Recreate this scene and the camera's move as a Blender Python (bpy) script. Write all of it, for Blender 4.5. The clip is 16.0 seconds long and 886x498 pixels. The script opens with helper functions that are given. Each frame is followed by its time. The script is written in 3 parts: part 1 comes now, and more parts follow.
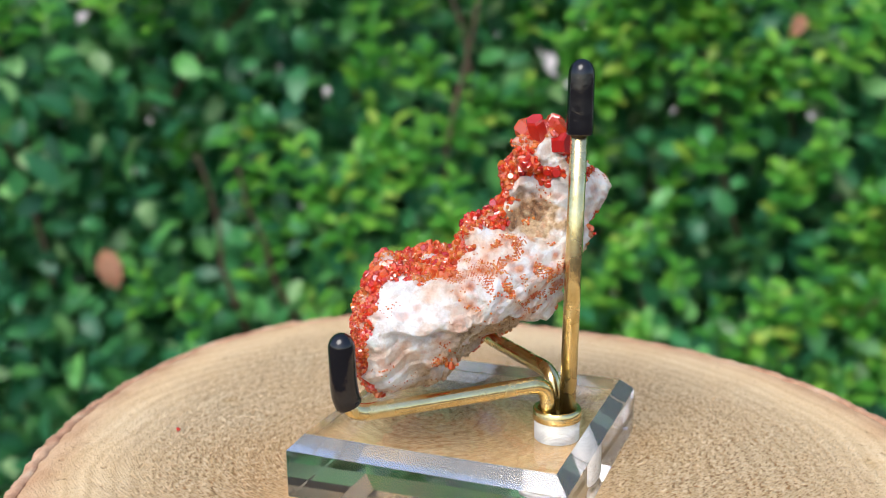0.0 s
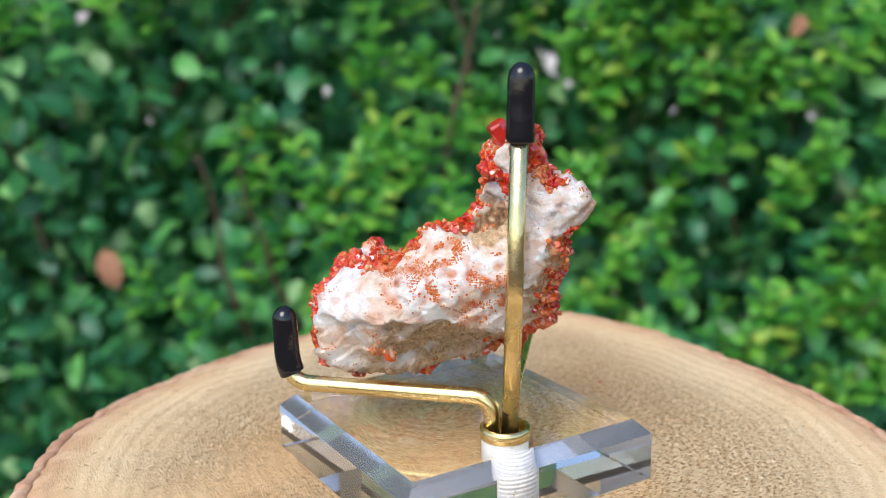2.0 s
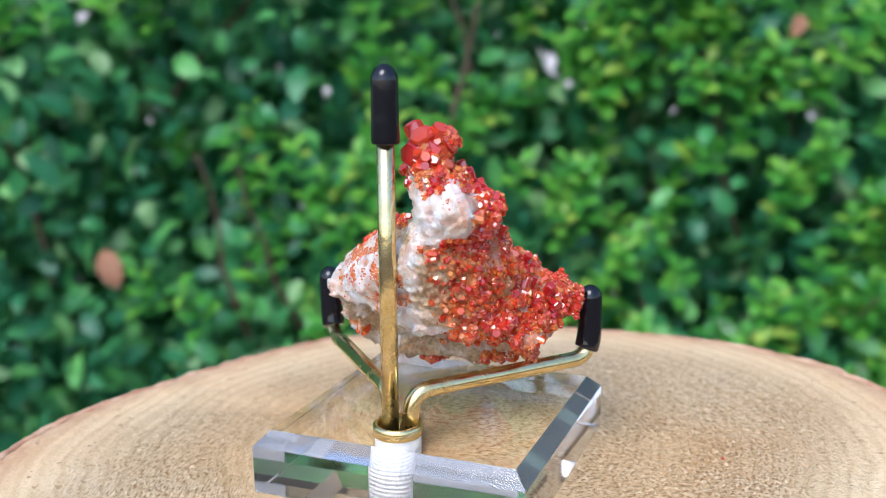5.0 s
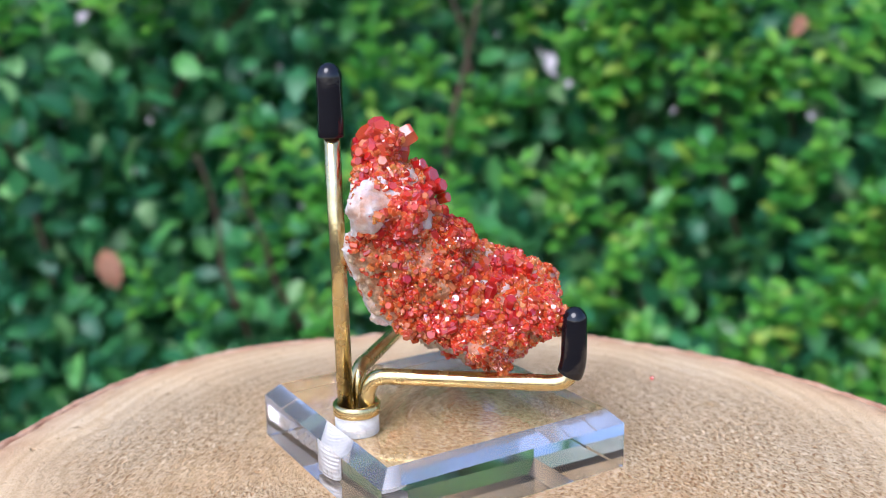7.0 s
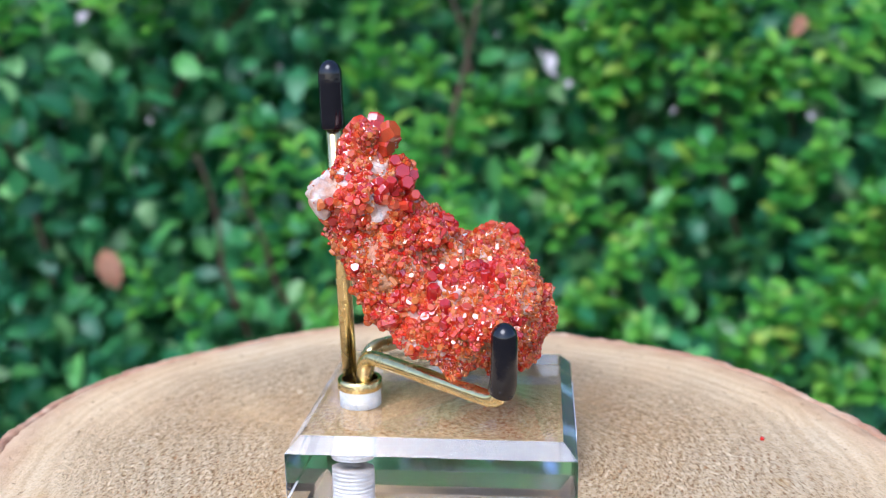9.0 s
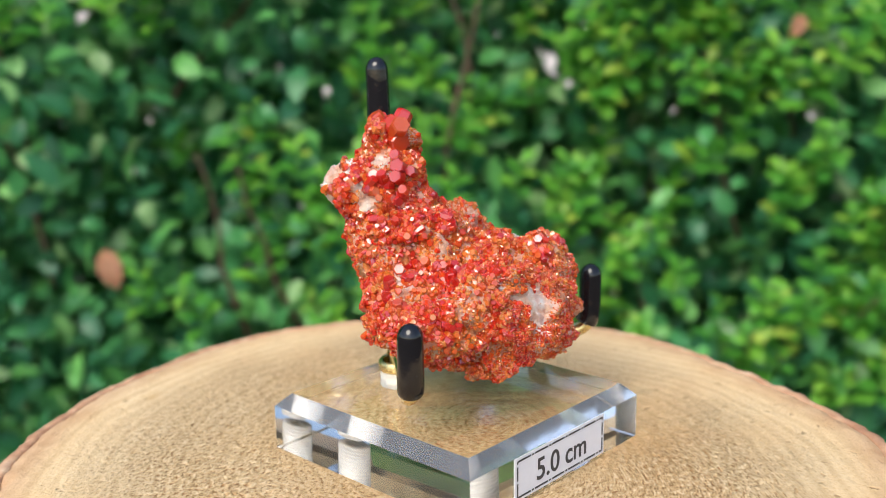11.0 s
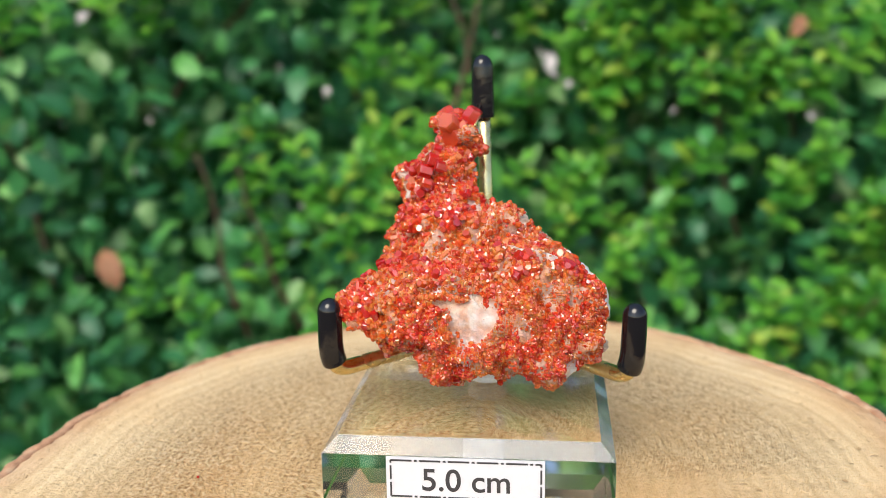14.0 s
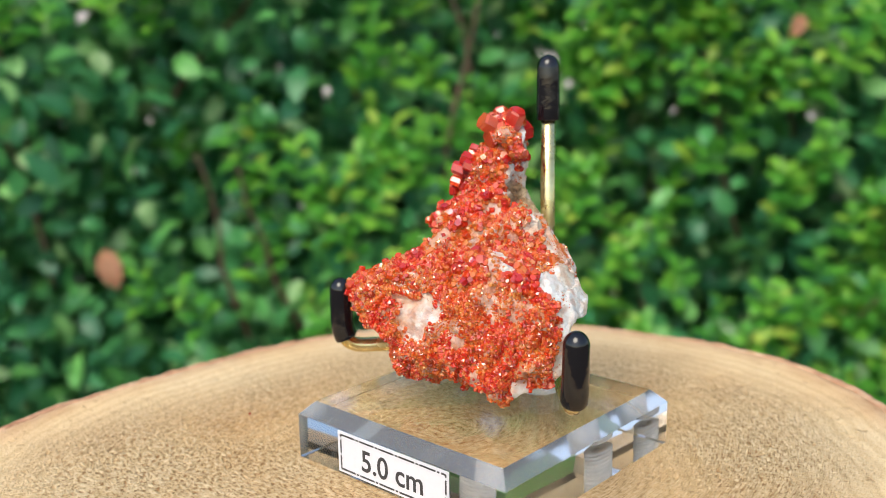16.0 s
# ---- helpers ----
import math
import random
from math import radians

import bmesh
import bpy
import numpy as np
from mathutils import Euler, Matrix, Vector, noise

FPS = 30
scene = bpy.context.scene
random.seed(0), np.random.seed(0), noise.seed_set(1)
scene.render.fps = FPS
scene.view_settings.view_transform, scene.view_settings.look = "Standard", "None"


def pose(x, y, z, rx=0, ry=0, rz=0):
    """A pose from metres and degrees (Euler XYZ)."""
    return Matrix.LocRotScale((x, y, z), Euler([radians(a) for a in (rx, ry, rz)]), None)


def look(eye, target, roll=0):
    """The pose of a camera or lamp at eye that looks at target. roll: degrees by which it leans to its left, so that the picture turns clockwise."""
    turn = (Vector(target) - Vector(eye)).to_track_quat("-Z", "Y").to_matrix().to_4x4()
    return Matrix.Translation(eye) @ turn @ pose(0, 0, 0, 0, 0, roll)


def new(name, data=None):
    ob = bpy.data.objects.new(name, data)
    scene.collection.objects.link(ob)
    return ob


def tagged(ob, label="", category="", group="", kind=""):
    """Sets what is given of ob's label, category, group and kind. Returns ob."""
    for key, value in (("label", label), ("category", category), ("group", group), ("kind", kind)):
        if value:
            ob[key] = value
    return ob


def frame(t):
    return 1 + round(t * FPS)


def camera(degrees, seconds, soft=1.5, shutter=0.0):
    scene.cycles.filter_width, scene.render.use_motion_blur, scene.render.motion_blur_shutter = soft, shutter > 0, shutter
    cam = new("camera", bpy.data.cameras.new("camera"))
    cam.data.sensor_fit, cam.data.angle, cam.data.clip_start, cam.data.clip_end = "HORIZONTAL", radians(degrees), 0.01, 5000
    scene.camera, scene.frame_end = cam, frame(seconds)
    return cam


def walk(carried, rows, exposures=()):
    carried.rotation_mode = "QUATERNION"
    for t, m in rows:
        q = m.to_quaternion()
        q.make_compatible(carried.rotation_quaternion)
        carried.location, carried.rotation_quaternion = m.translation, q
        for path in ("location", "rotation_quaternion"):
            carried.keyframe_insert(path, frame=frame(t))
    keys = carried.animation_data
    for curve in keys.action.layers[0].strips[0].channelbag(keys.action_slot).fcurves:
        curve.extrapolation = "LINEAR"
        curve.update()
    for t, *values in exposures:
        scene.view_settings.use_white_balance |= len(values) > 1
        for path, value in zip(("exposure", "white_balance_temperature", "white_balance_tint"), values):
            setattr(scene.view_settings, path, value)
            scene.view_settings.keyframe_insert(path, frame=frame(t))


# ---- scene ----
# ---- camera ----
# A phone on a fixed stand, a hand's length from a slice of log on a turntable.
EYE = Vector((-0.00292, -0.178, 0.08107))
cam = camera(48.66, 16.0, soft=0.75)
cam.data.dof.use_dof = True
cam.data.dof.focus_distance = 0.171
cam.data.dof.aperture_fstop = 17.0
AIM = EYE + Vector((0.0, 0.97544, -0.22025))
walk(cam, [(0.0, look(EYE, AIM, -0.906)), (16.0, look(EYE, AIM, -0.906))],
     exposures=[(0.0, 0.92, 6200, 10), (2.0, 0.93, 6050, 9), (3.5, 1.06, 5550, 7), (7.0, 1.0, 5550, 18), (9.2, 1.06, 5350, 14), (11.3, 1.02, 6700, 7), (16.0, 0.99, 6750, 6)])

# turn of the table, degrees, second by second
TURN = [61.37, 43.4, 25.44, 7.49, -10.49, -28.54, -46.71, -65.01, -83.44,
        -101.92, -120.36, -138.66, -156.76, -174.68, -192.5, -210.32, -228.24]

# ---- light ----
SUN_HEIGHT, SUN_TURN = radians(50), radians(204)   # turn: from +y towards +x
world = bpy.data.worlds.new("world")
scene.world = world
world.use_nodes = True
wn = world.node_tree.nodes
sky = wn.new("ShaderNodeTexSky")
sky.sky_type = "NISHITA"
sky.sun_disc = False
sky.sun_elevation = SUN_HEIGHT
sky.sun_rotation = SUN_TURN
sky.air_density, sky.dust_density, sky.ozone_density = 1.0, 2.0, 1.0
wn["Background"].inputs[1].default_value = 0.125
world.node_tree.links.new(sky.outputs[0], wn["Background"].inputs[0])
sun = new("sun", bpy.data.lights.new("sun", "SUN"))
sun.data.energy = 1.15
sun.data.angle = radians(38)
sun.data.color = (1.0, 0.94, 0.85)
sun_way = Vector((math.sin(SUN_TURN) * math.cos(SUN_HEIGHT), math.cos(SUN_TURN) * math.cos(SUN_HEIGHT), math.sin(SUN_HEIGHT)))
sun.matrix_basis = look(sun_way * 3, (0, 0, 0))


# ---- material helpers ----
class Mat:
    """A node material with a Principled surface and short calls for its nodes."""

    def __init__(self, name, rough=0.5, metal=0.0, ior=1.45):
        self.m = bpy.data.materials.new(name)
        self.m.use_nodes = True
        self.t = self.m.node_tree
        self.b = self.t.nodes["Principled BSDF"]
        self.b.inputs["Roughness"].default_value = rough
        self.b.inputs["Metallic"].default_value = metal
        self.b.inputs["IOR"].default_value = ior

    def node(self, kind, **sets):
        n = self.t.nodes.new("ShaderNode" + kind)
        for k, v in sets.items():
            setattr(n, k, v)
        return n

    def put(self, value, socket):
        if isinstance(value, (int, float)):
            socket.default_value = value
        elif isinstance(value, tuple):
            socket.default_value = value if len(value) == len(socket.default_value) else (*value, 1.0)
        else:
            self.t.links.new(value, socket)

    def coords(self):
        return self.node("TexCoord").outputs["Object"]

    def noise(self, scale, detail=4.0, rough=0.55, at=None, warp=0.0):
        n = self.node("TexNoise")
        n.inputs["Scale"].default_value = scale
        n.inputs["Detail"].default_value = detail
        n.inputs["Roughness"].default_value = rough
        n.inputs["Distortion"].default_value = warp
        self.t.links.new(at or self.coords(), n.inputs["Vector"])
        return n.outputs["Fac"]

    def math(self, op, a, b=0.0, c=None):
        n = self.node("Math", operation=op)
        self.put(a, n.inputs[0])
        self.put(b, n.inputs[1])
        if c is not None:
            self.put(c, n.inputs[2])
        return n.outputs[0]

    def ramp(self, fac, *stops):
        n = self.node("ValToRGB")
        e = n.color_ramp.elements
        while len(e) < len(stops):
            e.new(0.5)
        for s, (p, col) in zip(e, stops):
            s.position, s.color = p, (*col, 1.0)
        self.t.links.new(fac, n.inputs[0])
        return n.outputs[0]

    def mix(self, fac, a, b, how="MIX"):
        n = self.node("Mix", data_type="RGBA", blend_type=how)
        self.put(fac, n.inputs["Factor"])
        self.put(a, n.inputs[6])
        self.put(b, n.inputs[7])
        return n.outputs[2]

    def attr(self, name):
        return self.node("Attribute", attribute_name=name).outputs["Fac"]

    def bump(self, height, distance, strength=1.0, under=None):
        n = self.node("Bump")
        n.inputs["Strength"].default_value = strength
        n.inputs["Distance"].default_value = distance
        self.t.links.new(height, n.inputs["Height"])
        if under:
            self.t.links.new(under, n.inputs["Normal"])
        self.t.links.new(n.outputs[0], self.b.inputs["Normal"])
        return n.outputs[0]

    def set(self, **sets):
        for k, v in sets.items():
            self.put(v, self.b.inputs[k.replace("_", " ")])
        return self


def random_of(m, per_island):
    return m.node("NewGeometry").outputs["Random Per Island"] if per_island else m.node("ObjectInfo").outputs["Random"]


# ---- materials ----
def wood_material():
    m = Mat("sawn_end_grain", 0.72)
    co = m.coords()
    off = m.node("VectorMath", operation="SUBTRACT")
    m.put(co, off.inputs[0])
    off.inputs[1].default_value = (-0.004, 0.006, 0.0)
    flat = m.node("VectorMath", operation="MULTIPLY")
    m.put(off.outputs[0], flat.inputs[0])
    flat.inputs[1].default_value = (1.0, 0.94, 0.0)
    r = m.node("VectorMath", operation="LENGTH")
    m.put(flat.outputs[0], r.inputs[0])
    wob = m.math("ADD", m.math("MULTIPLY", m.noise(28, 3), 0.010), m.math("MULTIPLY", m.noise(240, 3), 0.0009))
    rr = m.math("ADD", r.outputs["Value"], wob)
    rows = m.math("MULTIPLY_ADD", m.math("SINE", m.math("MULTIPLY", rr, 2 * math.pi / 0.00125)), 0.5, 0.5)
    bands = m.math("MULTIPLY_ADD", m.math("SINE", m.math("MULTIPLY", rr, 2 * math.pi / 0.0036)), 0.5, 0.5)
    rim = m.attr("rim")
    patch = m.ramp(m.noise(26, 5, 0.6), (0.3, (0.73, 0.44, 0.20)), (0.5, (0.82, 0.57, 0.30)), (0.72, (0.87, 0.67, 0.41)))
    sap = m.ramp(rim, (0.004, (0, 0, 0)), (0.010, (1, 1, 1)), (0.028, (0.6, 0.6, 0.6)), (0.045, (0, 0, 0)))
    col = m.mix(m.math("MULTIPLY", sap, 0.5), patch, (0.89, 0.71, 0.46))
    heart = m.ramp(r.outputs["Value"], (0.006, (0.42, 0.42, 0.42)), (0.034, (0.12, 0.12, 0.12)))
    thin = m.math("MULTIPLY_ADD", m.math("SINE", m.math("MULTIPLY", rr, 2 * math.pi / 0.0021)), 0.5, 0.5)
    col = m.mix(m.math("MULTIPLY", m.math("POWER", thin, 2.0), heart), col, (0.50, 0.29, 0.12))
    col = m.mix(m.math("MULTIPLY", m.math("POWER", bands, 2.5), 0.34), col, (0.58, 0.36, 0.16))
    # place along and across the rings, for torn fibres
    apart = m.node("SeparateXYZ")
    m.put(flat.outputs[0], apart.inputs[0])
    angle = m.math("ARCTAN2", apart.outputs[1], apart.outputs[0])
    polar = m.node("CombineXYZ")
    m.put(m.math("MULTIPLY", rr, 1250.0), polar.inputs[0])
    m.put(m.math("MULTIPLY", m.math("MULTIPLY", angle, r.outputs["Value"]), 1050.0), polar.inputs[1])
    streak = m.math("MULTIPLY_ADD", m.math("SUBTRACT", m.noise(900, 3, 0.65), 0.5), 0.75, m.noise(1.0, 3, 0.6, at=polar.outputs[0]))
    fine = m.noise(1500, 4, 0.7)
    fibre = m.ramp(fine, (0.30, (0.80, 0.68, 0.52)), (0.48, (0.97, 0.95, 0.91)), (0.66, (1.0, 1.0, 1.0)))
    col = m.mix(0.8, col, fibre, "MULTIPLY")
    # torn rows of pits, in some parts of the face only
    torn = m.ramp(m.noise(19, 4, 0.55), (0.36, (0.22, 0.22, 0.22)), (0.50, (1, 1, 1)))
    inner = m.ramp(rim, (0.012, (0.12, 0.12, 0.12)), (0.030, (1, 1, 1)))
    torn = m.math("MULTIPLY", torn, inner)
    pit = m.math("MULTIPLY", m.math("MULTIPLY_ADD", rows, 0.6, 0.4), m.ramp(streak, (0.53, (0, 0, 0)), (0.62, (1, 1, 1))))
    gouge = m.ramp(m.noise(430, 2, 0.5), (0.66, (0, 0, 0)), (0.72, (1, 1, 1)))
    pit = m.math("MAXIMUM", m.math("MULTIPLY", pit, torn), m.math("MULTIPLY", gouge, 0.55))
    crest = m.math("MULTIPLY", torn, m.ramp(streak, (0.40, (1, 1, 1)), (0.47, (0, 0, 0))))
    col = m.mix(m.math("MULTIPLY", pit, 0.9), col, (0.36, 0.165, 0.05))
    col = m.mix(m.math("MULTIPLY", crest, 0.45), col, (0.93, 0.75, 0.49))
    stain = m.ramp(m.noise(55, 5, 0.6), (0.62, (0, 0, 0)), (0.74, (1, 1, 1)))
    col = m.mix(m.math("MULTIPLY", stain, 0.5), col, (0.62, 0.36, 0.12))
    edge = m.ramp(rim, (0.0, (1, 1, 1)), (0.0045, (0.75, 0.75, 0.75)), (0.0085, (0, 0, 0)))
    col = m.mix(m.math("MULTIPLY", edge, 0.75), col, m.ramp(m.noise(120, 4), (0.35, (0.52, 0.27, 0.15)), (0.6, (0.70, 0.46, 0.28))))
    m.set(Base_Color=col)
    low = m.bump(m.math("SUBTRACT", crest, pit), 0.0005, 1.0)
    mid = m.bump(m.noise(500, 5, 0.65), 0.0003, 0.6, low)
    m.bump(fine, 0.0002, 0.8, mid)
    return m.m


def bark_material():
    m = Mat("bark", 0.85)
    col = m.ramp(m.noise(160, 6, 0.65), (0.3, (0.36, 0.17, 0.095)), (0.5, (0.56, 0.32, 0.19)), (0.7, (0.70, 0.50, 0.33)))
    m.set(Base_Color=col)
    m.bump(m.noise(300, 6, 0.7), 0.0006, 0.9)
    return m.m


def acrylic_material():
    m = Mat("clear_acrylic", 0.015, 0.0, 1.49)
    m.set(Base_Color=(0.93, 0.945, 0.945), Transmission_Weight=1.0)
    scr = m.node("TexNoise")
    scr.inputs["Scale"].default_value = 60
    scr.inputs["Detail"].default_value = 6
    m.t.links.new(m.coords(), scr.inputs["Vector"])
    m.set(Roughness=m.ramp(scr.outputs["Fac"], (0.5, (0.012, 0.012, 0.012)), (0.75, (0.07, 0.07, 0.07))))
    return m.m


def sawn_acrylic_material():
    m = Mat("sawn_acrylic_chamfer", 0.13, 0.0, 1.49)
    m.set(Base_Color=(0.93, 0.94, 0.97), Transmission_Weight=0.87)
    m.bump(m.noise(500, 3), 0.0001, 0.4)
    return m.m


def brass_material():
    m = Mat("brass", 0.2, 1.0)
    blot = m.noise(350, 5, 0.65)
    m.set(Base_Color=m.ramp(blot, (0.25, (0.48, 0.35, 0.12)), (0.40, (0.78, 0.62, 0.28)), (0.7, (0.88, 0.75, 0.42))),
          Roughness=m.ramp(m.noise(200, 4), (0.3, (0.14, 0.14, 0.14)), (0.7, (0.33, 0.33, 0.33))))
    m.bump(m.noise(900, 3), 0.00008, 0.6)
    return m.m


def plain_material(name, colour, rough, vary=0.12, scale=300.0, relief=0.00005, **sets):
    m = Mat(name, rough)
    dark = tuple(c * (1 - vary) for c in colour)
    lite = tuple(min(1.0, c * (1 + vary)) for c in colour)
    m.set(Base_Color=m.ramp(m.noise(scale), (0.3, dark), (0.7, lite)), **sets)
    m.bump(m.noise(scale * 3), relief, 0.7)
    return m.m


def vinyl_material():
    m = Mat("black_vinyl", 0.07, 0.0, 1.55)
    dust = m.ramp(m.noise(1700, 3, 0.6), (0.66, (0, 0, 0)), (0.74, (1, 1, 1)))
    worn = m.ramp(m.noise(260, 4, 0.6), (0.5, (0, 0, 0)), (0.68, (1, 1, 1)))
    m.set(Base_Color=m.mix(m.math("MULTIPLY", m.math("MULTIPLY", dust, worn), 0.5), (0.006, 0.006, 0.008), (0.22, 0.21, 0.20)),
          Roughness=m.math("MULTIPLY_ADD", worn, 0.14, 0.05))
    m.bump(m.noise(380, 3), 0.00012, 0.5)
    return m.m


def socket_material():
    m = Mat("frosted_bore", 0.5)
    z = m.node("SeparateXYZ")
    m.put(m.coords(), z.inputs[0])
    speck = m.noise(1200, 3, 0.7)
    col = m.ramp(speck, (0.28, (0.42, 0.40, 0.38)), (0.42, (0.80, 0.80, 0.80)), (0.7, (0.9, 0.9, 0.9)))
    m.set(Base_Color=col)
    m.bump(m.math("SINE", m.math("MULTIPLY", z.outputs[2], 2 * math.pi / 0.0008)), 0.0001, 0.5)
    return m.m


def matrix_material():
    m = Mat("barite_matrix", 0.45)
    white = m.ramp(m.noise(170, 5, 0.6, warp=0.4), (0.31, (0.74, 0.46, 0.31)), (0.44, (0.81, 0.66, 0.54)), (0.54, (0.83, 0.80, 0.77)))
    veins = m.ramp(m.noise(420, 6, 0.7), (0.36, (0.60, 0.46, 0.34)), (0.52, (1, 1, 1)))
    white = m.mix(0.5, white, veins, "MULTIPLY")
    tan = m.ramp(m.noise(700, 6, 0.75), (0.3, (0.22, 0.12, 0.05)), (0.5, (0.56, 0.38, 0.21)), (0.68, (0.78, 0.60, 0.40)))
    brown = m.ramp(m.noise(900, 5, 0.75), (0.35, (0.025, 0.012, 0.006)), (0.55, (0.26, 0.12, 0.045)), (0.72, (0.58, 0.36, 0.19)))
    rust = m.ramp(m.noise(800, 5, 0.7), (0.32, (0.26, 0.05, 0.010)), (0.52, (0.58, 0.16, 0.035)), (0.72, (0.76, 0.40, 0.20)))
    col = m.mix(m.attr("tan"), white, tan)
    col = m.mix(m.attr("rust"), col, rust)
    col = m.mix(m.attr("brown"), col, brown)
    m.set(Base_Color=col, Roughness=0.42, Subsurface_Weight=0.2)
    m.b.inputs["Subsurface Radius"].default_value = (0.0015, 0.0009, 0.0006)
    first = m.bump(m.noise(330, 7, 0.7), 0.0012, 0.9)
    m.bump(m.noise(1500, 4, 0.7), 0.0003, 0.8, first)
    return m.m


def crystal_material(name, island, dust=False):
    m = Mat(name, 0.08, 0.0, 1.85)
    rnd = random_of(m, island)
    col = m.ramp(rnd, (0.0, (0.62, 0.016, 0.008)), (0.3, (0.88, 0.042, 0.010)), (0.65, (0.94, 0.105, 0.018)), (0.9, (0.93, 0.19, 0.03)), (1.0, (0.90, 0.30, 0.09)))
    if not island:
        col = m.ramp(rnd, (0.0, (0.70, 0.014, 0.016)), (0.5, (0.88, 0.042, 0.022)), (0.85, (0.93, 0.10, 0.025)), (1.0, (0.94, 0.19, 0.05)))
    if dust:
        col = m.ramp(rnd, (0.0, (0.76, 0.12, 0.016)), (0.6, (0.90, 0.26, 0.04)), (1.0, (0.92, 0.40, 0.10)))
    if island and not dust:
        # patches of amber and of deeper red growth
        amber = m.ramp(rnd, (0.0, (0.58, 0.055, 0.008)), (0.5, (0.88, 0.15, 0.016)), (1.0, (0.93, 0.34, 0.07)))
        col = m.mix(m.ramp(m.noise(130, 3), (0.46, (0, 0, 0)), (0.58, (0.85, 0.85, 0.85))), col, amber)
    m.b.inputs["Subsurface Radius"].default_value = (0.0020, 0.0006, 0.0002)
    cloud = m.ramp(m.noise(1500, 3), (0.3, (0.85, 0.7, 0.6)), (0.6, (1, 1, 1)))
    m.set(Base_Color=m.mix(0.2, col, cloud, "MULTIPLY"), Transmission_Weight=0.36 if island else 0.5, Subsurface_Weight=0.3, Roughness=m.ramp(rnd, (0.0, (0.03, 0.03, 0.03)), (1.0, (0.16, 0.16, 0.16))))
    return m.m


def leaf_material(name, island, young=False):
    m = Mat(name, 0.42, 0.0, 1.45)
    rnd = random_of(m, island)
    col = m.ramp(rnd, (0.0, (0.016, 0.094, 0.042)), (0.35, (0.042, 0.205, 0.078)), (0.7, (0.088, 0.325, 0.095)), (0.9, (0.15, 0.43, 0.10)), (1.0, (0.34, 0.52, 0.24)))
    if young:
        col = m.ramp(rnd, (0.0, (0.050, 0.23, 0.030)), (0.55, (0.115, 0.38, 0.042)), (0.9, (0.23, 0.50, 0.055)), (1.0, (0.40, 0.52, 0.08)))
    blot = m.ramp(m.noise(60, 4), (0.3, (0.7, 0.75, 0.7)), (0.7, (1, 1, 1)))
    m.set(Base_Color=m.mix(0.6, col, blot, "MULTIPLY"))
    m.bump(m.noise(250, 3), 0.0004, 0.5)
    thin = m.node("BsdfTranslucent")
    m.put(m.mix(0.5, col, (0.15, 0.5, 0.05), "MIX"), thin.inputs[0])
    mixer = m.node("MixShader")
    mixer.inputs[0].default_value = 0.25 if young else 0.12
    m.t.links.new(m.b.outputs[0], mixer.inputs[1])
    m.t.links.new(thin.outputs[0], mixer.inputs[2])
    m.t.links.new(mixer.outputs[0], m.t.nodes["Material Output"].inputs[0])
    return m.m


WOOD, BARK, ACRYLIC, CHAMFER, BRASS = wood_material(), bark_material(), acrylic_material(), sawn_acrylic_material(), brass_material()
VINYL = vinyl_material()
BORE, MATRIX = socket_material(), matrix_material()
PAPER = plain_material("label_paper", (0.71, 0.70, 0.74), 0.55, 0.02, 900)
INK = plain_material("black_ink", (0.045, 0.042, 0.045), 0.6, 0.2, 1500)
CRYSTAL_ONE, CRYSTAL_MANY = crystal_material("red_crystal", False), crystal_material("red_crystal_crust", True)
CRYSTAL_DUST = crystal_material("orange_crystal_dust", True, True)
LEAF_MANY = leaf_material("leaf_mass", True)
YOUNG_ONE, YOUNG_MANY = leaf_material("young_leaf_single", False, True), leaf_material("young_leaf_mass", True, True)
TWIG = plain_material("twig_bark", (0.10, 0.065, 0.04), 0.85, 0.4, 120, 0.0008)
DEAD_LEAF = plain_material("withered_leaf", (0.28, 0.13, 0.065), 0.7, 0.3, 90, 0.0004)
SOIL = plain_material("soil", (0.09, 0.065, 0.045), 0.95, 0.5, 9, 0.01)
PALE_BACKDROP = plain_material("pale_backdrop", (0.80, 0.77, 0.72), 0.8, 0.06, 6, 0.002)
POST = plain_material("weathered_post", (0.22, 0.16, 0.10), 0.8, 0.35, 40, 0.001)


# ---- mesh helpers ----
def shade(me, smooth=True):
    me.polygons.foreach_set("use_smooth", [smooth] * len(me.polygons))
    return me


def part(name, shape, material, parent=None, label="", smooth=True):
    """Links a bmesh or a mesh as one object under a thing or a part."""
    if isinstance(shape, bmesh.types.BMesh):
        me = bpy.data.meshes.new(name)
        shape.to_mesh(me)
        shape.free()
        shade(me, smooth)
    else:
        me = shape
    if material and not me.materials:
        me.materials.append(material)
    ob = new(name, me)
    ob.parent = parent
    return tagged(ob, label)


def raw_mesh(name, verts, faces, material, smooth=False):
    me = bpy.data.meshes.new(name)
    me.from_pydata(verts, [], faces)
    me.materials.append(material)
    me.validate()
    return shade(me, smooth)


def rounded_path(corners, bend, steps=8):
    """Points along a bent wire: straight runs, with an arc of about that radius at each inner corner."""
    pts = [Vector(corners[0])]
    for a, b, c in zip(corners, corners[1:], corners[2:]):
        a, b, c = Vector(a), Vector(b), Vector(c)
        u, v = (a - b), (c - b)
        cut = min(bend, u.length * 0.48, v.length * 0.48)
        p, q = b + u.normalized() * cut, b + v.normalized() * cut
        for k in range(steps + 1):
            s = k / steps
            pts.append(p * (1 - s) ** 2 + b * (2 * s * (1 - s)) + q * s ** 2)
    pts.append(Vector(corners[-1]))
    return pts


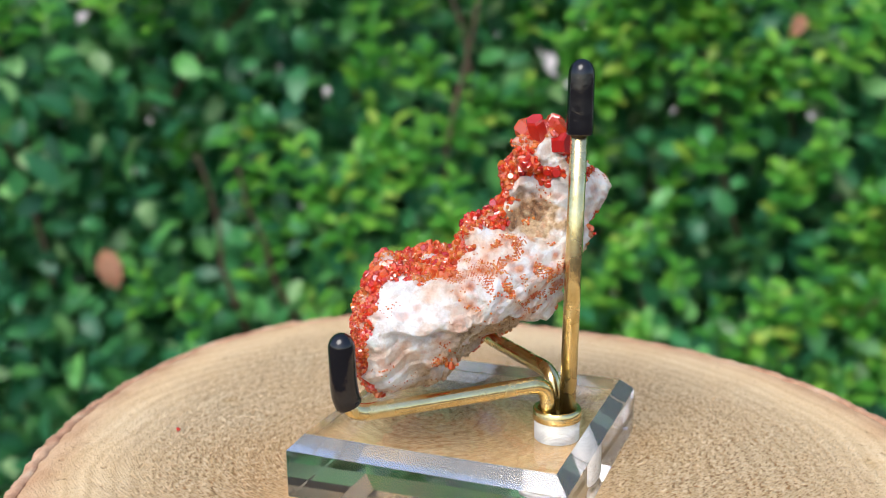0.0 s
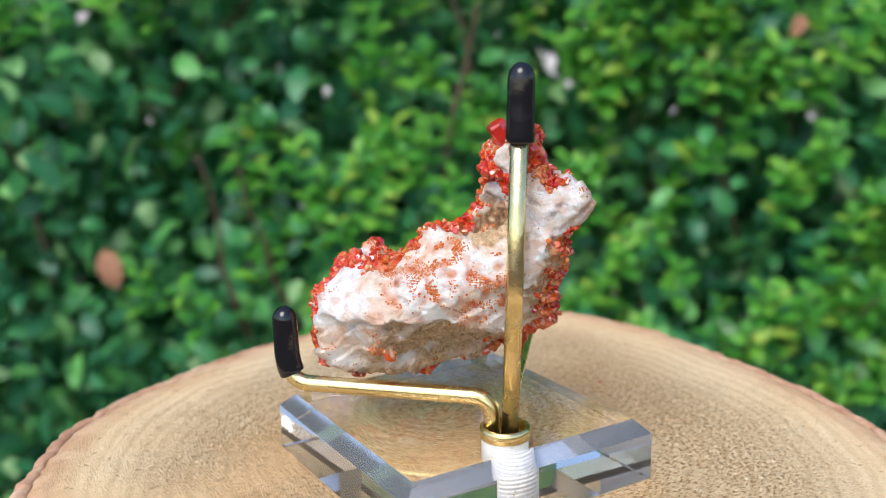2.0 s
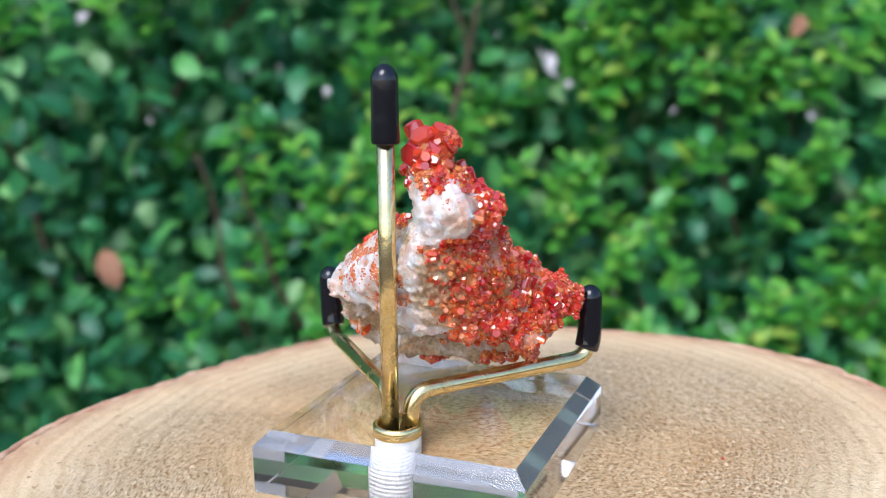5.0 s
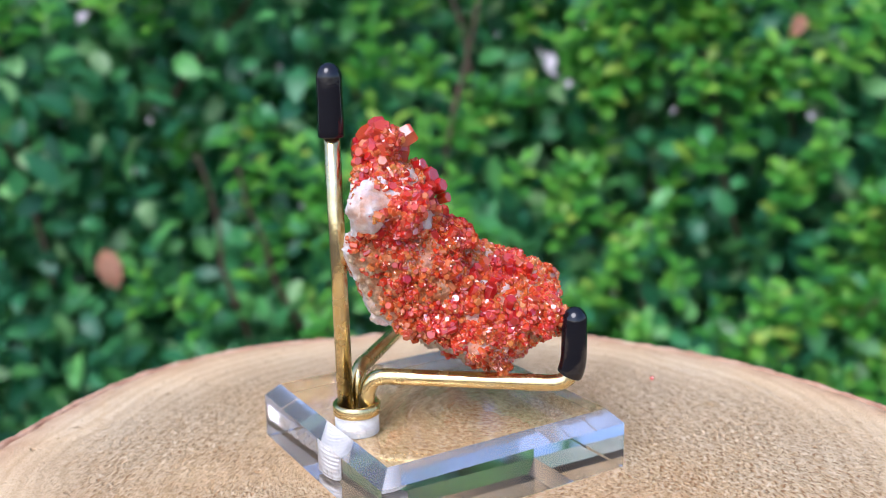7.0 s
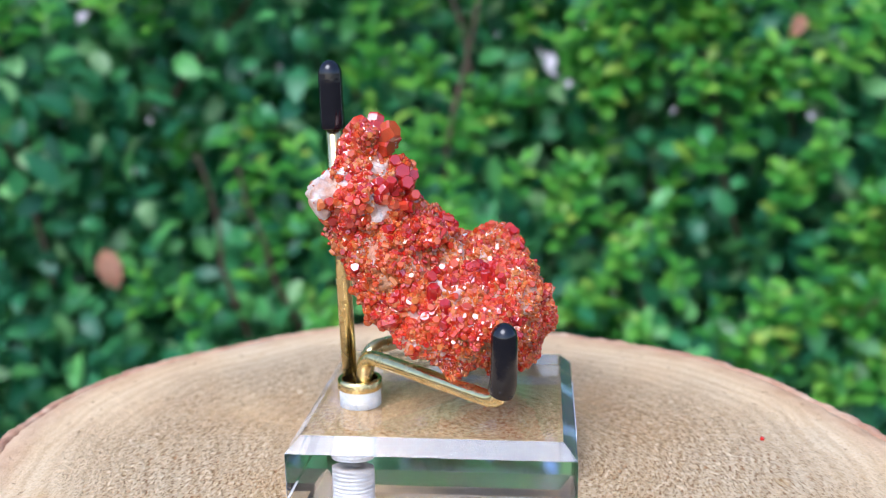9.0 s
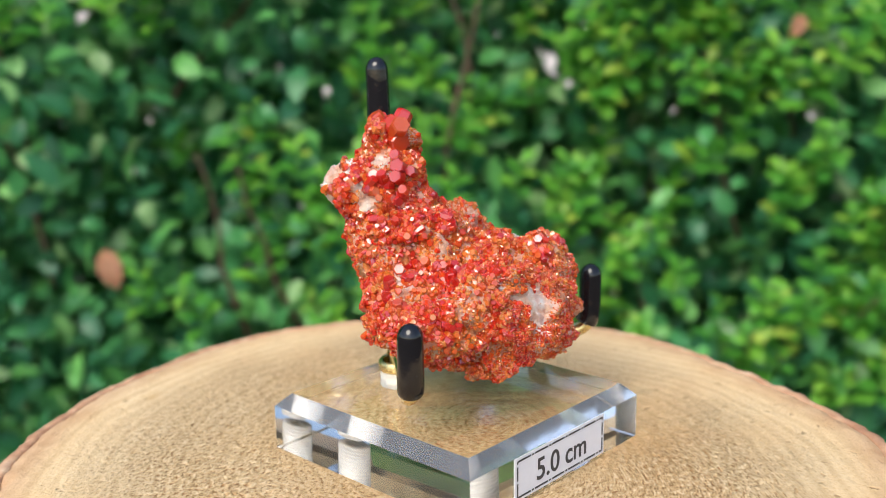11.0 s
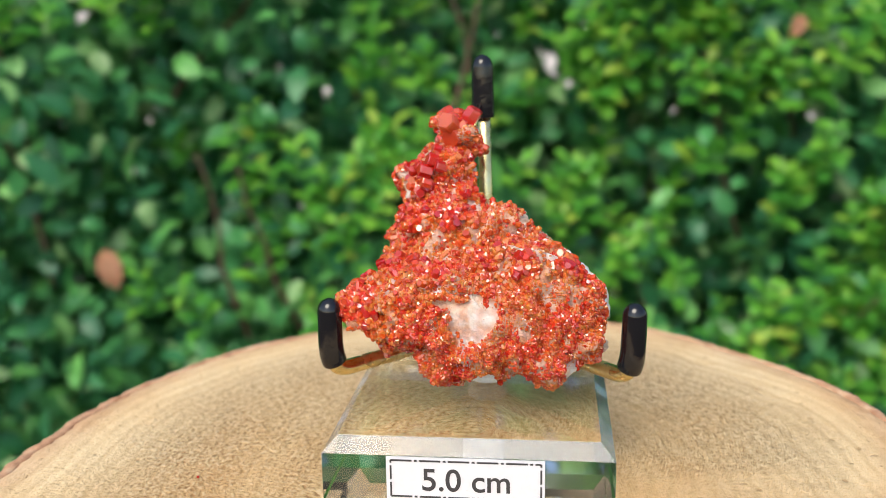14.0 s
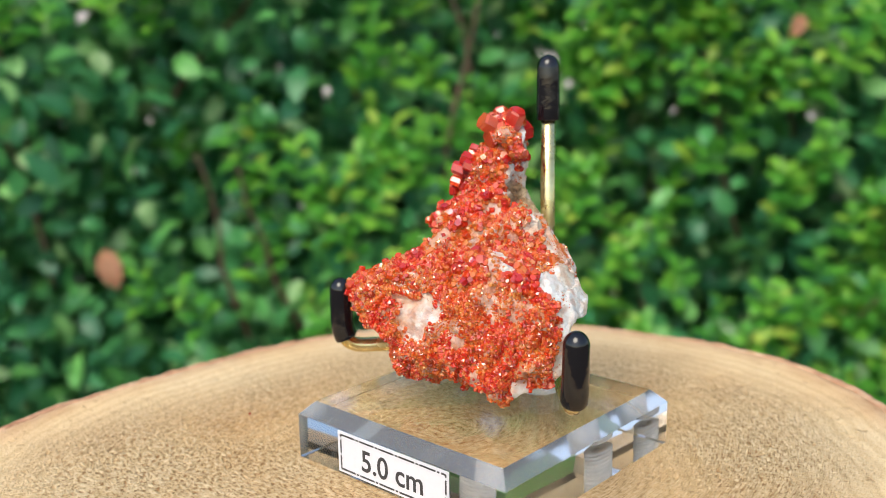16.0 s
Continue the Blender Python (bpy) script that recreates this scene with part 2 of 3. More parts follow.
def tube(pts, radii, sides=20, round_end=False):
    """A closed tube along the points; radii: one for all or one for each."""
    bm = bmesh.new()
    if isinstance(radii, float):
        radii = [radii] * len(pts)
    rings, ref = [], None
    for i, p in enumerate(pts):
        d = (pts[min(i + 1, len(pts) - 1)] - pts[max(i - 1, 0)]).normalized()
        if ref is None:
            ref = d.orthogonal().normalized()
        ref = (ref - d * ref.dot(d)).normalized()
        side = d.cross(ref)
        rings.append([bm.verts.new(p + (ref * math.cos(a) + side * math.sin(a)) * radii[i])
                      for a in (2 * math.pi * k / sides for k in range(sides))])
    for a, b in zip(rings, rings[1:]):
        for k in range(sides):
            bm.faces.new((a[k], a[(k + 1) % sides], b[(k + 1) % sides], b[k]))
    bm.faces.new(rings[0][::-1])
    bm.faces.new(rings[-1])
    return bm


def lathe(profile, sides=48, centre=(0, 0)):
    """A closed ring or solid turned from (radius, height) pairs round z."""
    bm = bmesh.new()
    rings = []
    for r, z in profile:
        rings.append([bm.verts.new((centre[0] + r * math.cos(2 * math.pi * k / sides), centre[1] + r * math.sin(2 * math.pi * k / sides), z)) for k in range(sides)])
    for a, b in zip(rings, rings[1:] + rings[:1]):
        for k in range(sides):
            bm.faces.new((a[k], a[(k + 1) % sides], b[(k + 1) % sides], b[k]))
    bmesh.ops.recalc_face_normals(bm, faces=bm.faces[:])
    return bm


# ---- where the turning things stand on the table ----
LOG_AT = pose(0, 0, -0.030)
STAND_AT = pose(-0.00262, -0.00390, 0.0, 0, 0, 6.018)
ROCK_AT = pose(-0.004, -0.003, 0.017)


# ---- ground, post, hedge ----
def build_ground():
    bm = bmesh.new()
    bmesh.ops.create_grid(bm, x_segments=60, y_segments=60, size=1.0)
    for v in bm.verts:
        v.co.x, v.co.y = math.copysign(abs(v.co.x) ** 3 * 200, v.co.x), math.copysign(abs(v.co.y) ** 3 * 200, v.co.y)
        v.co.z = -0.80 + 0.015 * noise.noise(v.co * 3)
    ob = part("ground", bm, SOIL)
    tagged(ob, "bare brown garden soil below the hedge", "ground", kind="structure")


def build_backdrop():
    # Made-up pale slab, added to show bright spots through the hedge's gaps.
    bm = bmesh.new()
    bmesh.ops.create_cube(bm, size=1.0)
    for v in bm.verts:
        v.co = Vector((v.co.x * 16, 3.1 + v.co.y * 0.2, 0.1 + v.co.z * 1.9))
    tagged(part("backdrop", bm, PALE_BACKDROP, smooth=False), "added pale backdrop behind the hedge, for bright spots in its gaps", "wall", kind="structure")


def build_post():
    bm = lathe([(0.0001, -0.82), (0.062, -0.82), (0.060, -0.034), (0.056, -0.030), (0.0001, -0.030)], 40)
    tagged(part("wooden_post", bm, POST), "plain weathered wooden post under the log slice", "post")


def leaf_shape(long, wide, fold, curl):
    """Points and faces of a folded, curled leaf, stem at the origin, along +y, face up."""
    v, f = [], []
    rows = [(0.0, 0.06), (0.25, 0.72), (0.55, 1.0), (0.84, 0.78), (1.0, 0.16)]
    for s, w in rows:
        z = -curl * long * (s - 0.35) ** 2
        for side in (-1, 0, 1):
            v.append((side * w * wide * 0.5, s * long, z + (abs(side) * w * fold * wide)))
    for i in range(4):
        for j in range(2):
            a = i * 3 + j
            f.append((a, a + 1, a + 4, a + 3))
    return v, f


# see-through gaps: x and z at the hedge's face, radius
# Cleared along lines from EYE, to give bright spots of the backdrop.
GAPS = [(0.0859, 0.053, 0.0036), (-0.0946, 0.0335, 0.0012), (0.0997, 0.0363, 0.001), (0.2971, 0.0069, 0.0014), (-0.1543, 0.0478, 0.0012), (-0.2831, 0.0983, 0.001)]


def build_hedge():
    rng = random.Random(7)
    hedge = tagged(new("hedge"), "dense green leafy hedge with some brown twigs", "hedge")
    front, back = 0.62, 1.02

    def open_gap(pts):
        """Whether any of the points lies in one of the see-through gaps."""
        k = (pts[:, 1] - EYE.y) / (front - EYE.y)
        return any((np.hypot(pts[:, 0] - EYE.x - (gx - EYE.x) * k, pts[:, 2] - EYE.z - (gz - EYE.z) * k) < gr * k + 0.0012).any() for gx, gz, gr in GAPS if gr)

    def leaf_turn(face, tip, p):
        """The pose of a leaf at p that faces one way and points another."""
        face = face.normalized()
        tip = (tip - face * tip.dot(face)).normalized()
        m = Matrix((tip.cross(face), tip, face)).transposed().to_4x4()
        m.translation = p
        return m

    def leaf_pose(p):
        face = Vector((rng.gauss(0.0, 0.9), -0.8 + rng.gauss(0, 0.55), 0.6 + rng.gauss(0, 0.7)))
        return leaf_turn(face, Vector((rng.gauss(0, 0.8), -0.3, rng.gauss(0.1, 0.8))), p)

    shapes = [leaf_shape(0.025, 0.015, 0.14, 0.5), leaf_shape(0.021, 0.014, 0.22, 0.8), leaf_shape(0.029, 0.015, 0.10, 0.35)]
    arrays = [(np.array(v), f) for v, f in shapes]
    # points that cover each leaf closely
    dense = [np.concatenate([v] + [v[list(q)].mean(0)[None] for q in f] + [(v[q[i]] + v[q[i - 1]])[None] / 2 for q in f for i in range(4)]) for v, f in arrays]
    shared = [raw_mesh("leaf", v, f, YOUNG_ONE, True) for v, f in shapes]

    # bulging front face of the hedge
    def skin(x, z):
        return front + 0.03 + 0.16 * noise.noise(Vector((x * 4.5, z * 4.5, 3.1))) + 0.05 * noise.noise(Vector((x * 13, z * 13, 8.0)))

    def vigour_and_skylight(x, z):
        """More young growth towards +x, in patches and upwards, where it also paints skylight."""
        return 0.22 + 0.8 * x + 1.6 * (z + 0.04) + 0.9 * math.exp(-((x + 0.15) / 0.09) ** 2 - ((z + 0.12) / 0.07) ** 2) + 0.7 * noise.noise(Vector((x * 7, z * 7, 1.7)))

    def shoot(x, z):
        """Stem points of a young shoot, and the poses and sizes of the leaves along it."""
        p = Vector((x, skin(x, z) + 0.005, z))
        way = Vector((rng.gauss(0.05, 0.35), rng.gauss(-0.45, 0.25), 1.0)).normalized()
        pts, leaves = [p.copy()], []
        pairs = rng.randrange(4, 7)
        spin = rng.uniform(0, math.pi)
        for k in range(pairs):
            way = (way + Vector((rng.gauss(0, 0.1), rng.gauss(0, 0.1), 0.06))).normalized()
            p = p + way * rng.uniform(0.007, 0.010)
            pts.append(p.copy())
            spin += math.pi / 2 + rng.gauss(0, 0.2)
            side = way.orthogonal().normalized()
            out = Matrix.Rotation(spin, 3, way) @ side
            rise = 0.45 + 0.9 * k / pairs
            for d in (out, -out):
                tip = d + way * (rise + rng.gauss(0, 0.15))
                leaves.append((leaf_turn(way - d * 0.6 + Vector((0, -0.25, 0)), tip, p), (0.92 - 0.42 * k / pairs) * rng.uniform(0.85, 1.1)))
        return pts, leaves

    def young_place():
        while True:
            x, z = rng.uniform(-0.46, 0.46), rng.uniform(-0.26, 0.14)
            if rng.random() < vigour_and_skylight(x, z):
                return x, z

    def clear(which, m):
        return not open_gap(dense[which] @ np.array(m)[:3, :3].T + np.array(m)[:3, 3])

    # nearest shoots, leaf by leaf
    for k in range(30):
        pts, leaves = shoot(*young_place())
        stem = part("shoot", tube(pts, [0.0011] * (len(pts) - 1) + [0.0006], 6), TWIG, hedge, "upright young shoot")
        for m, size in leaves:
            which = rng.randrange(3)
            m = m @ Matrix.Scale(size, 4)
            if clear(which, m):
                part("leaf", shared[which], None, stem).matrix_basis = m
    verts, faces = [], []

    def put(which, m, verts, faces):
        if clear(which, m):
            base = len(verts)
            w = arrays[which][0] @ np.array(m)[:3, :3].T + np.array(m)[:3, 3]
            verts.extend(w.tolist())
            faces.extend([tuple(base + k for k in q) for q in arrays[which][1]])

    for k in range(230):
        for m, size in shoot(*young_place())[1]:
            put(rng.randrange(3), m @ Matrix.Scale(size, 4), verts, faces)
    tagged(part("young_foliage", raw_mesh("young_foliage", verts, faces, YOUNG_MANY, True), None, hedge), "fresh yellow-green leaves of young shoots", kind="stuff")
    # the mass of leaves
    verts, faces = [], []

    def add(p, size):
        put(rng.randrange(3), leaf_pose(p) @ Matrix.Scale(size, 4), verts, faces)

    for k in range(14000):
        x, z = rng.uniform(-0.62, 0.62), rng.uniform(-0.46, 0.22)
        p = Vector((x, skin(x, z) + 0.30 * rng.random() ** 1.15, z))
        add(p, rng.uniform(0.7, 1.25))
    for k in range(9000):
        x, z = rng.uniform(-1.8, 1.8), rng.uniform(-0.8, 0.9)
        if abs(x) < 0.6 and -0.45 < z < 0.2:
            continue
        add(Vector((x, skin(x, z) + 0.25 * rng.random(), z)), rng.uniform(1.2, 2.0))
    # close-set leaves at the back
    for i in range(-75, 76):
        for j in range(-36, 41):
            x, z = i * 0.024 + rng.uniform(-0.008, 0.008), j * 0.022 + rng.uniform(-0.008, 0.008)
            if not (abs(x) < 0.66 and -0.46 < z < 0.33):
                add(Vector((x, back + rng.uniform(-0.1, 0.03), z)), 2.9)
    for deep in (0.0, 0.05):
        for i in range(-50, 51):
            for j in range(-36, 27):
                add(Vector((i * 0.0138 + rng.uniform(-0.006, 0.006), back - deep + rng.uniform(-0.04, 0.02), j * 0.0130 + rng.uniform(-0.006, 0.006))), 1.5)
    tagged(part("foliage", raw_mesh("foliage", verts, faces, LEAF_MANY, True), None, hedge), "many small glossy green leaves", kind="stuff")
    # twigs
    for k in range(26):
        x, z = rng.uniform(-0.5, 0.5), rng.uniform(-0.35, 0.02)
        a = Vector((x, skin(x, z) + rng.uniform(0.02, 0.12), z))
        pts = [a]
        lean = Vector((rng.uniform(-0.5, 0.5), rng.uniform(-0.25, 0.1), 1)).normalized()
        for s in range(5):
            lean = (lean + Vector((rng.gauss(0, 0.12), rng.gauss(0, 0.12), rng.gauss(0, 0.1)))).normalized()
            pts.append(pts[-1] + lean * 0.035)
        part("twig", tube(pts, [0.0026, 0.0024, 0.0021, 0.0018, 0.0014, 0.0009], 7), TWIG, hedge)
    dead = part("withered_leaf", raw_mesh("withered_leaf", *leaf_shape(0.045, 0.026, 0.2, 0.9), DEAD_LEAF, True), None, hedge, "withered orange-brown leaf")
    dead.matrix_basis = pose(-0.262, 0.575, -0.118, 75, -14, 20) @ Matrix.Scale(0.75, 4)
    dead = part("withered_leaf", dead.data, None, hedge, "withered orange-brown leaf")
    dead.matrix_basis = pose(0.256, 0.56, 0.070, 80, 30, -10) @ Matrix.Scale(0.45, 4)


# ---- slice of log ----
OUTLINE = [(2.6, -1.0), (-3.91, 5.79), (-2.17, 0.65), (-1.36, -0.69), (-0.16, -1.34), (-0.25, 0.24), (0.52, -0.31)]


def log_radius(a):
    """The outline of the slice, in metres, at the angle a."""
    r = 91.84
    for k, (c, d) in enumerate(OUTLINE, 1):
        r += c * math.cos(k * a) + d * math.sin(k * a)
    v = Vector((math.cos(a), math.sin(a), 0.0))
    return 0.001 * (r + 0.7 * noise.noise(v * 9.0) + 0.5 * noise.noise(v * 26.0) + 0.3 * noise.noise(v * 60.0))


def build_log():
    log = tagged(new("log_slice"), "pale sawn slice of a log with thin reddish bark", "log slice")
    n, rings = 420, 110
    verts, faces = [(0.0, 0.0, 0.030)], []
    for j in range(1, rings + 1):
        s = (j / rings)
        for k in range(n):
            a = 2 * math.pi * k / n
            r = (log_radius(a) - 0.0022) * s
            p = Vector((r * math.cos(a), r * math.sin(a), 0.0))
            rough = 0.00022 * noise.noise(p * 420) + 0.00014 * noise.noise(p * 1100)
            flat = max(0.0, min(1.0, (p.length - 0.030) / 0.012))
            drop = -0.0012 * max(0.0, (s - 0.955) / 0.045) ** 2
            verts.append((p.x, p.y, 0.030 + rough * flat - 0.00012 * flat + drop))
    for k in range(n):
        faces.append((0, 1 + k, 1 + (k + 1) % n))
    for j in range(rings - 1):
        for k in range(n):
            a, b = 1 + j * n + k, 1 + j * n + (k + 1) % n
            faces.append((a, a + n, b + n, b))
    last = 1 + (rings - 1) * n
    for k in range(n):
        p = verts[last + k]
        verts.append((p[0], p[1], 0.0))
    low = last + n
    for k in range(n):
        faces.append((last + k, low + k, low + (k + 1) % n, last + (k + 1) % n))
    faces.append(tuple(low + k for k in range(n))[::-1])
    me = raw_mesh("sawn_face", verts, faces, WOOD, True)
    away = [0.09]
    for j in range(1, rings + 1):
        away.extend(log_radius(2 * math.pi * k / n) * (1 - j / rings) for k in range(n))
    away.extend([0.0] * n)
    me.attributes.new("rim", "FLOAT", "POINT").data.foreach_set("value", away)
    part("sawn_face", me, None, log)
    # stray red crystal crumbs on the wood
    for x, y, r in ((-0.0164, 0.0580, 0.0005), (0.046, 0.0196, 0.0003)):
        bm = bmesh.new()
        bmesh.ops.create_icosphere(bm, subdivisions=1, radius=r)
        for v in bm.verts:
            v.co = v.co * (1 + 0.4 * noise.noise(v.co * 2000)) + Vector((x, y, 0.0302))
        part("crystal_crumb", bm, CRYSTAL_ONE, log, "tiny red crystal crumb", smooth=False)
    # bark round the rim
    verts, faces = [], []
    prof = [(-0.0024, 0.0), (0.0, 0.0006), (0.0016, 0.004), (0.0018, 0.012), (0.0016, 0.020), (0.0012, 0.0265), (0.0003, 0.0286), (-0.0012, 0.0293), (-0.0024, 0.0290)]
    n = 700
    for k in range(n):
        a = 2 * math.pi * k / n
        v = Vector((math.cos(a), math.sin(a), 0))
        chip = 0.0006 * noise.noise(v * 7 + Vector((0, 0, 4))) + 0.0004 * noise.noise(v * 40)
        for i, (dr, z) in enumerate(prof):
            lump = 0.0003 * noise.noise(Vector((v.x * 30, v.y * 30, z * 160))) if i not in (0, len(prof) - 1) else 0.0
            r = log_radius(a) + dr + lump + (chip if 2 <= i < len(prof) - 1 else 0)
            dz = 0.0002 * noise.noise(v * 22) + 0.0002 * noise.noise(v * 70) if i >= 5 else 0.0
            verts.append((r * v.x, r * v.y, z + dz))
    c = len(prof)
    for k in range(n):
        for i in range(c):
            a, b = k * c + i, k * c + (i + 1) % c
            d, e = ((k + 1) % n) * c + (i + 1) % c, ((k + 1) % n) * c + i
            faces.append((a, e, d, b))
    part("bark", raw_mesh("bark", verts, faces, BARK, True), None, log, "thin rough reddish-brown bark")
    return log


# ---- display stand ----
MM = 0.001


def on_stand(x, y, z):
    """A place on the turntable in millimetres, in the stand's own space."""
    return STAND_AT.inverted() @ (Vector((x, y, z)) * MM)


def build_stand():
    stand = tagged(new("display_stand"), "clear acrylic base with three brass arms and black tips", "display stand")
    # bevelled acrylic block
    ho, hi, zo, zt, cut = 0.02539, 0.02294, 0.00907, 0.01164, 0.00025
    bm = bmesh.new()
    def square(h, z):
        return [bm.verts.new((sx * h, sy * h, z)) for sx, sy in ((-1, -1), (1, -1), (1, 1), (-1, 1))]
    b0, b1, b2, b3 = square(ho - cut, 0.0002), square(ho, 0.0002 + cut), square(ho, zo), square(hi, zt)
    bm.faces.new(b0[::-1])
    top = bm.faces.new(b3)
    for lo, up, kind in ((b0, b1, 0), (b1, b2, 0), (b2, b3, 1)):
        for k in range(4):
            f = bm.faces.new((lo[k], lo[(k + 1) % 4], up[(k + 1) % 4], up[k]))
            f.material_index = kind
    me = bpy.data.meshes.new("acrylic_base")
    bm.to_mesh(me)
    bm.free()
    me.materials.append(ACRYLIC)
    me.materials.append(CHAMFER)
    base = part("acrylic_base", me, None, stand, "clear bevelled square acrylic block")
    base.visible_shadow = False
    c = on_stand(-1.7, -20.6, 0)
    part("bore", lathe([(0.0001, 0.0012), (0.0041, 0.0012), (0.0041, 0.0115), (0.0001, 0.0115)], 48, (c.x, c.y)), BORE, base, "frosted white bore under the collar")
    part("collar", lathe([(0.0034, 0.0119), (0.0034, 0.0136), (0.0037, 0.0139), (0.0041, 0.0139), (0.0044, 0.0136), (0.0044, 0.0119), (0.0042, 0.01168), (0.0001, 0.01168), (0.0001, 0.0119)], 56, (c.x, c.y)), BRASS, stand, "turned brass collar")
    # bent brass rods
    rods = [("rear_arm", [(-1.9, -22.6, 11.8), (-0.45, -23.9, 74.0)], 1.0),
            ("front_arm", [(-3.5, -19.7, 11.8), (-3.9, -19.6, 19.0), (-32.3, 4.4, 18.9), (-32.7, 4.6, 31.0)], 4.2),
            ("front_arm", [(-0.1, -19.4, 11.8), (0.5, -18.9, 19.3), (21.8, 11.5, 19.5), (21.7, 11.7, 31.0)], 4.2)]
    for name, corners, bend in rods:
        pts = rounded_path([on_stand(*p) for p in corners], bend * MM)
        arm = part(name, tube(pts, 0.00148, 24), BRASS, stand, "bent brass rod")
    # soft black tips
    tips = [((-0.62, -23.75, 63.0), (-0.4, -23.9, 75.7), 0.0), ((-32.4, 4.5, 20.6), (-32.7, 4.55, 33.2), 0.7), ((21.75, 11.6, 21.2), (21.7, 11.7, 33.6), 0.7)]
    for low, high, sway in tips:
        a, b = on_stand(*low), on_stand(*high)
        up = (b - a).normalized()
        inward = (Vector((c.x, c.y, a.z)) - a).normalized() * sway * 1.1 * MM
        pts, radii = [], []
        size = (b - a).length
        for s, r in ((0.0, 1.95), (0.004, 2.2), (0.02, 2.3), (0.08, 2.32), (0.16, 2.32), (0.3, 2.28), (0.55, 2.25), (0.8, 2.22)):
            pts.append(a + up * size * s + inward * (max(0.0, 0.3 - s) / 0.3) ** 2)
            radii.append(r * MM)
        for k in range(1, 9):
            q = k / 8 * math.pi / 2
            pts.append(a + up * (size * 0.8 + (size * 0.2) * math.sin(q)))
            radii.append(max(0.00003, 0.00222 * math.cos(q)))
        part("tip_cap", tube(pts, radii, 28), VINYL, stand, "glossy black vinyl tip cap")
    # paper label on the front face
    y = ho + 0.0001
    bm = bmesh.new()
    bmesh.ops.create_cube(bm, size=1.0)
    for v in bm.verts:
        v.co = Vector((0.0003 + v.co.x * 0.0274, y + v.co.y * 0.00016, 0.00495 + v.co.z * 0.0080))
    label = part("label", bm, PAPER, stand, "white paper label with dashed black border", smooth=False)
    out = y + 0.00013
    x0, x1, z0, z1 = -0.0128, 0.0132, 0.0016, 0.0083

    def bar(xa, xb, za, zb):
        bm = bmesh.new()
        bmesh.ops.create_cube(bm, size=1.0)
        for v in bm.verts:
            v.co = Vector(((xa + xb) / 2 + v.co.x * (xb - xa), out + v.co.y * 0.00006, (za + zb) / 2 + v.co.z * (zb - za)))
        part("border_dash", bm, INK, label, smooth=False)

    w = 0.00016
    for z in (z0, z1):
        x = x1
        while x > x0 + 0.0005:
            e = max(x0, x - 0.0037)
            bar(e, x, z - w, z + w)
            if e - 0.0013 > x0:
                bar(e - 0.0009, e - 0.0004, z - w, z + w)
            x = e - 0.0013
    for x in (x0, x1):
        z = z0
        while z < z1 - 0.0003:
            e = min(z1, z + 0.0026)
            bar(x - w, x + w, z, e)
            z = e + 0.0005
    txt = bpy.data.curves.new("text", "FONT")
    txt.body, txt.size, txt.align_x, txt.align_y, txt.extrude, txt.offset = "5.0 cm", 0.0058, "CENTER", "CENTER", 0.00003, 0.00006
    tmp = new("tmp", txt)
    bpy.context.view_layer.update()
    me = bpy.data.meshes.new_from_object(tmp.evaluated_get(bpy.context.evaluated_depsgraph_get()))
    bpy.data.objects.remove(tmp)
    me.materials.clear()
    writing = part("writing", me, INK, label, "printed black 5.0 cm")
    writing.matrix_basis = pose(0.0001, out, 0.0046, 90, 0, 180)
    return stand


# ---- mineral specimen: rounded lumps (x, y, z, radius in mm) flow together into the matrix ----
SPIRE = [(9.4, -12.3, 44.8, 2.4), (6.6, -12.3, 42.7, 3.2), (7.3, -13.7, 42.0, 3.2), (8.7, -9.5, 37.8, 4.1), (10.8, -15.8, 36.4, 4.4), (6.6, -8.8, 36.4, 3.8), (14.3, -18.6, 35.7, 3.5), (15.6, -18.9, 33.9, 2.6), (16.4, -10.9, 35.0, 2.4), (10.8, -13.7, 34.3, 5.8), (12.2, -17.9, 32.9, 3.3), (10.1, -10.9, 30.8, 6.7), (6.6, -8.1, 30.1, 5.3), (-3.9, -5.3, 27.3, 3.6), (9.4, -12.3, 27.3, 7.1), (8.7, -9.5, 25.9, 8.5)]
SHOULDER = [(4.5, -12.3, 24.5, 6.4), (12.2, -7.4, 23.8, 6.3), (-0.4, -7.4, 22.4, 8.1), (5.9, -6.7, 21.7, 10.2), (11.5, -6.7, 19.6, 6.8), (8.7, 1.7, 19.6, 5.2), (5.2, -6.0, 19.6, 10.5), (-8.1, -7.4, 19.6, 5.6), (-12.3, 8.0, 18.9, 5.2), (6.6, -6.7, 18.2, 9.2), (-0.4, -5.3, 17.5, 9.1), (-15.1, 5.2, 17.5, 5.9), (-6.0, -4.6, 17.5, 8.0), (3.8, 10.1, 17.5, 6.0), (12.9, 13.6, 16.8, 4.0)]
FLANK = [(-9.5, -2.5, 16.1, 8.2), (10.8, -2.5, 15.4, 8.2), (3.8, -4.6, 15.4, 8.5), (20.6, 8.0, 14.7, 3.4), (-15.8, -1.8, 14.7, 5.8), (8.0, 15.0, 14.7, 5.2), (-5.3, 1.7, 14.7, 9.6), (10.1, 12.9, 14.7, 6.0), (-13.0, -3.2, 14.7, 6.8), (-17.2, 3.8, 14.0, 6.9), (18.5, 10.8, 14.0, 4.5), (12.9, 12.9, 13.3, 4.9), (-13.0, 3.8, 13.3, 9.6), (12.2, 2.4, 13.3, 8.2), (1.0, 9.4, 13.3, 9.4)]
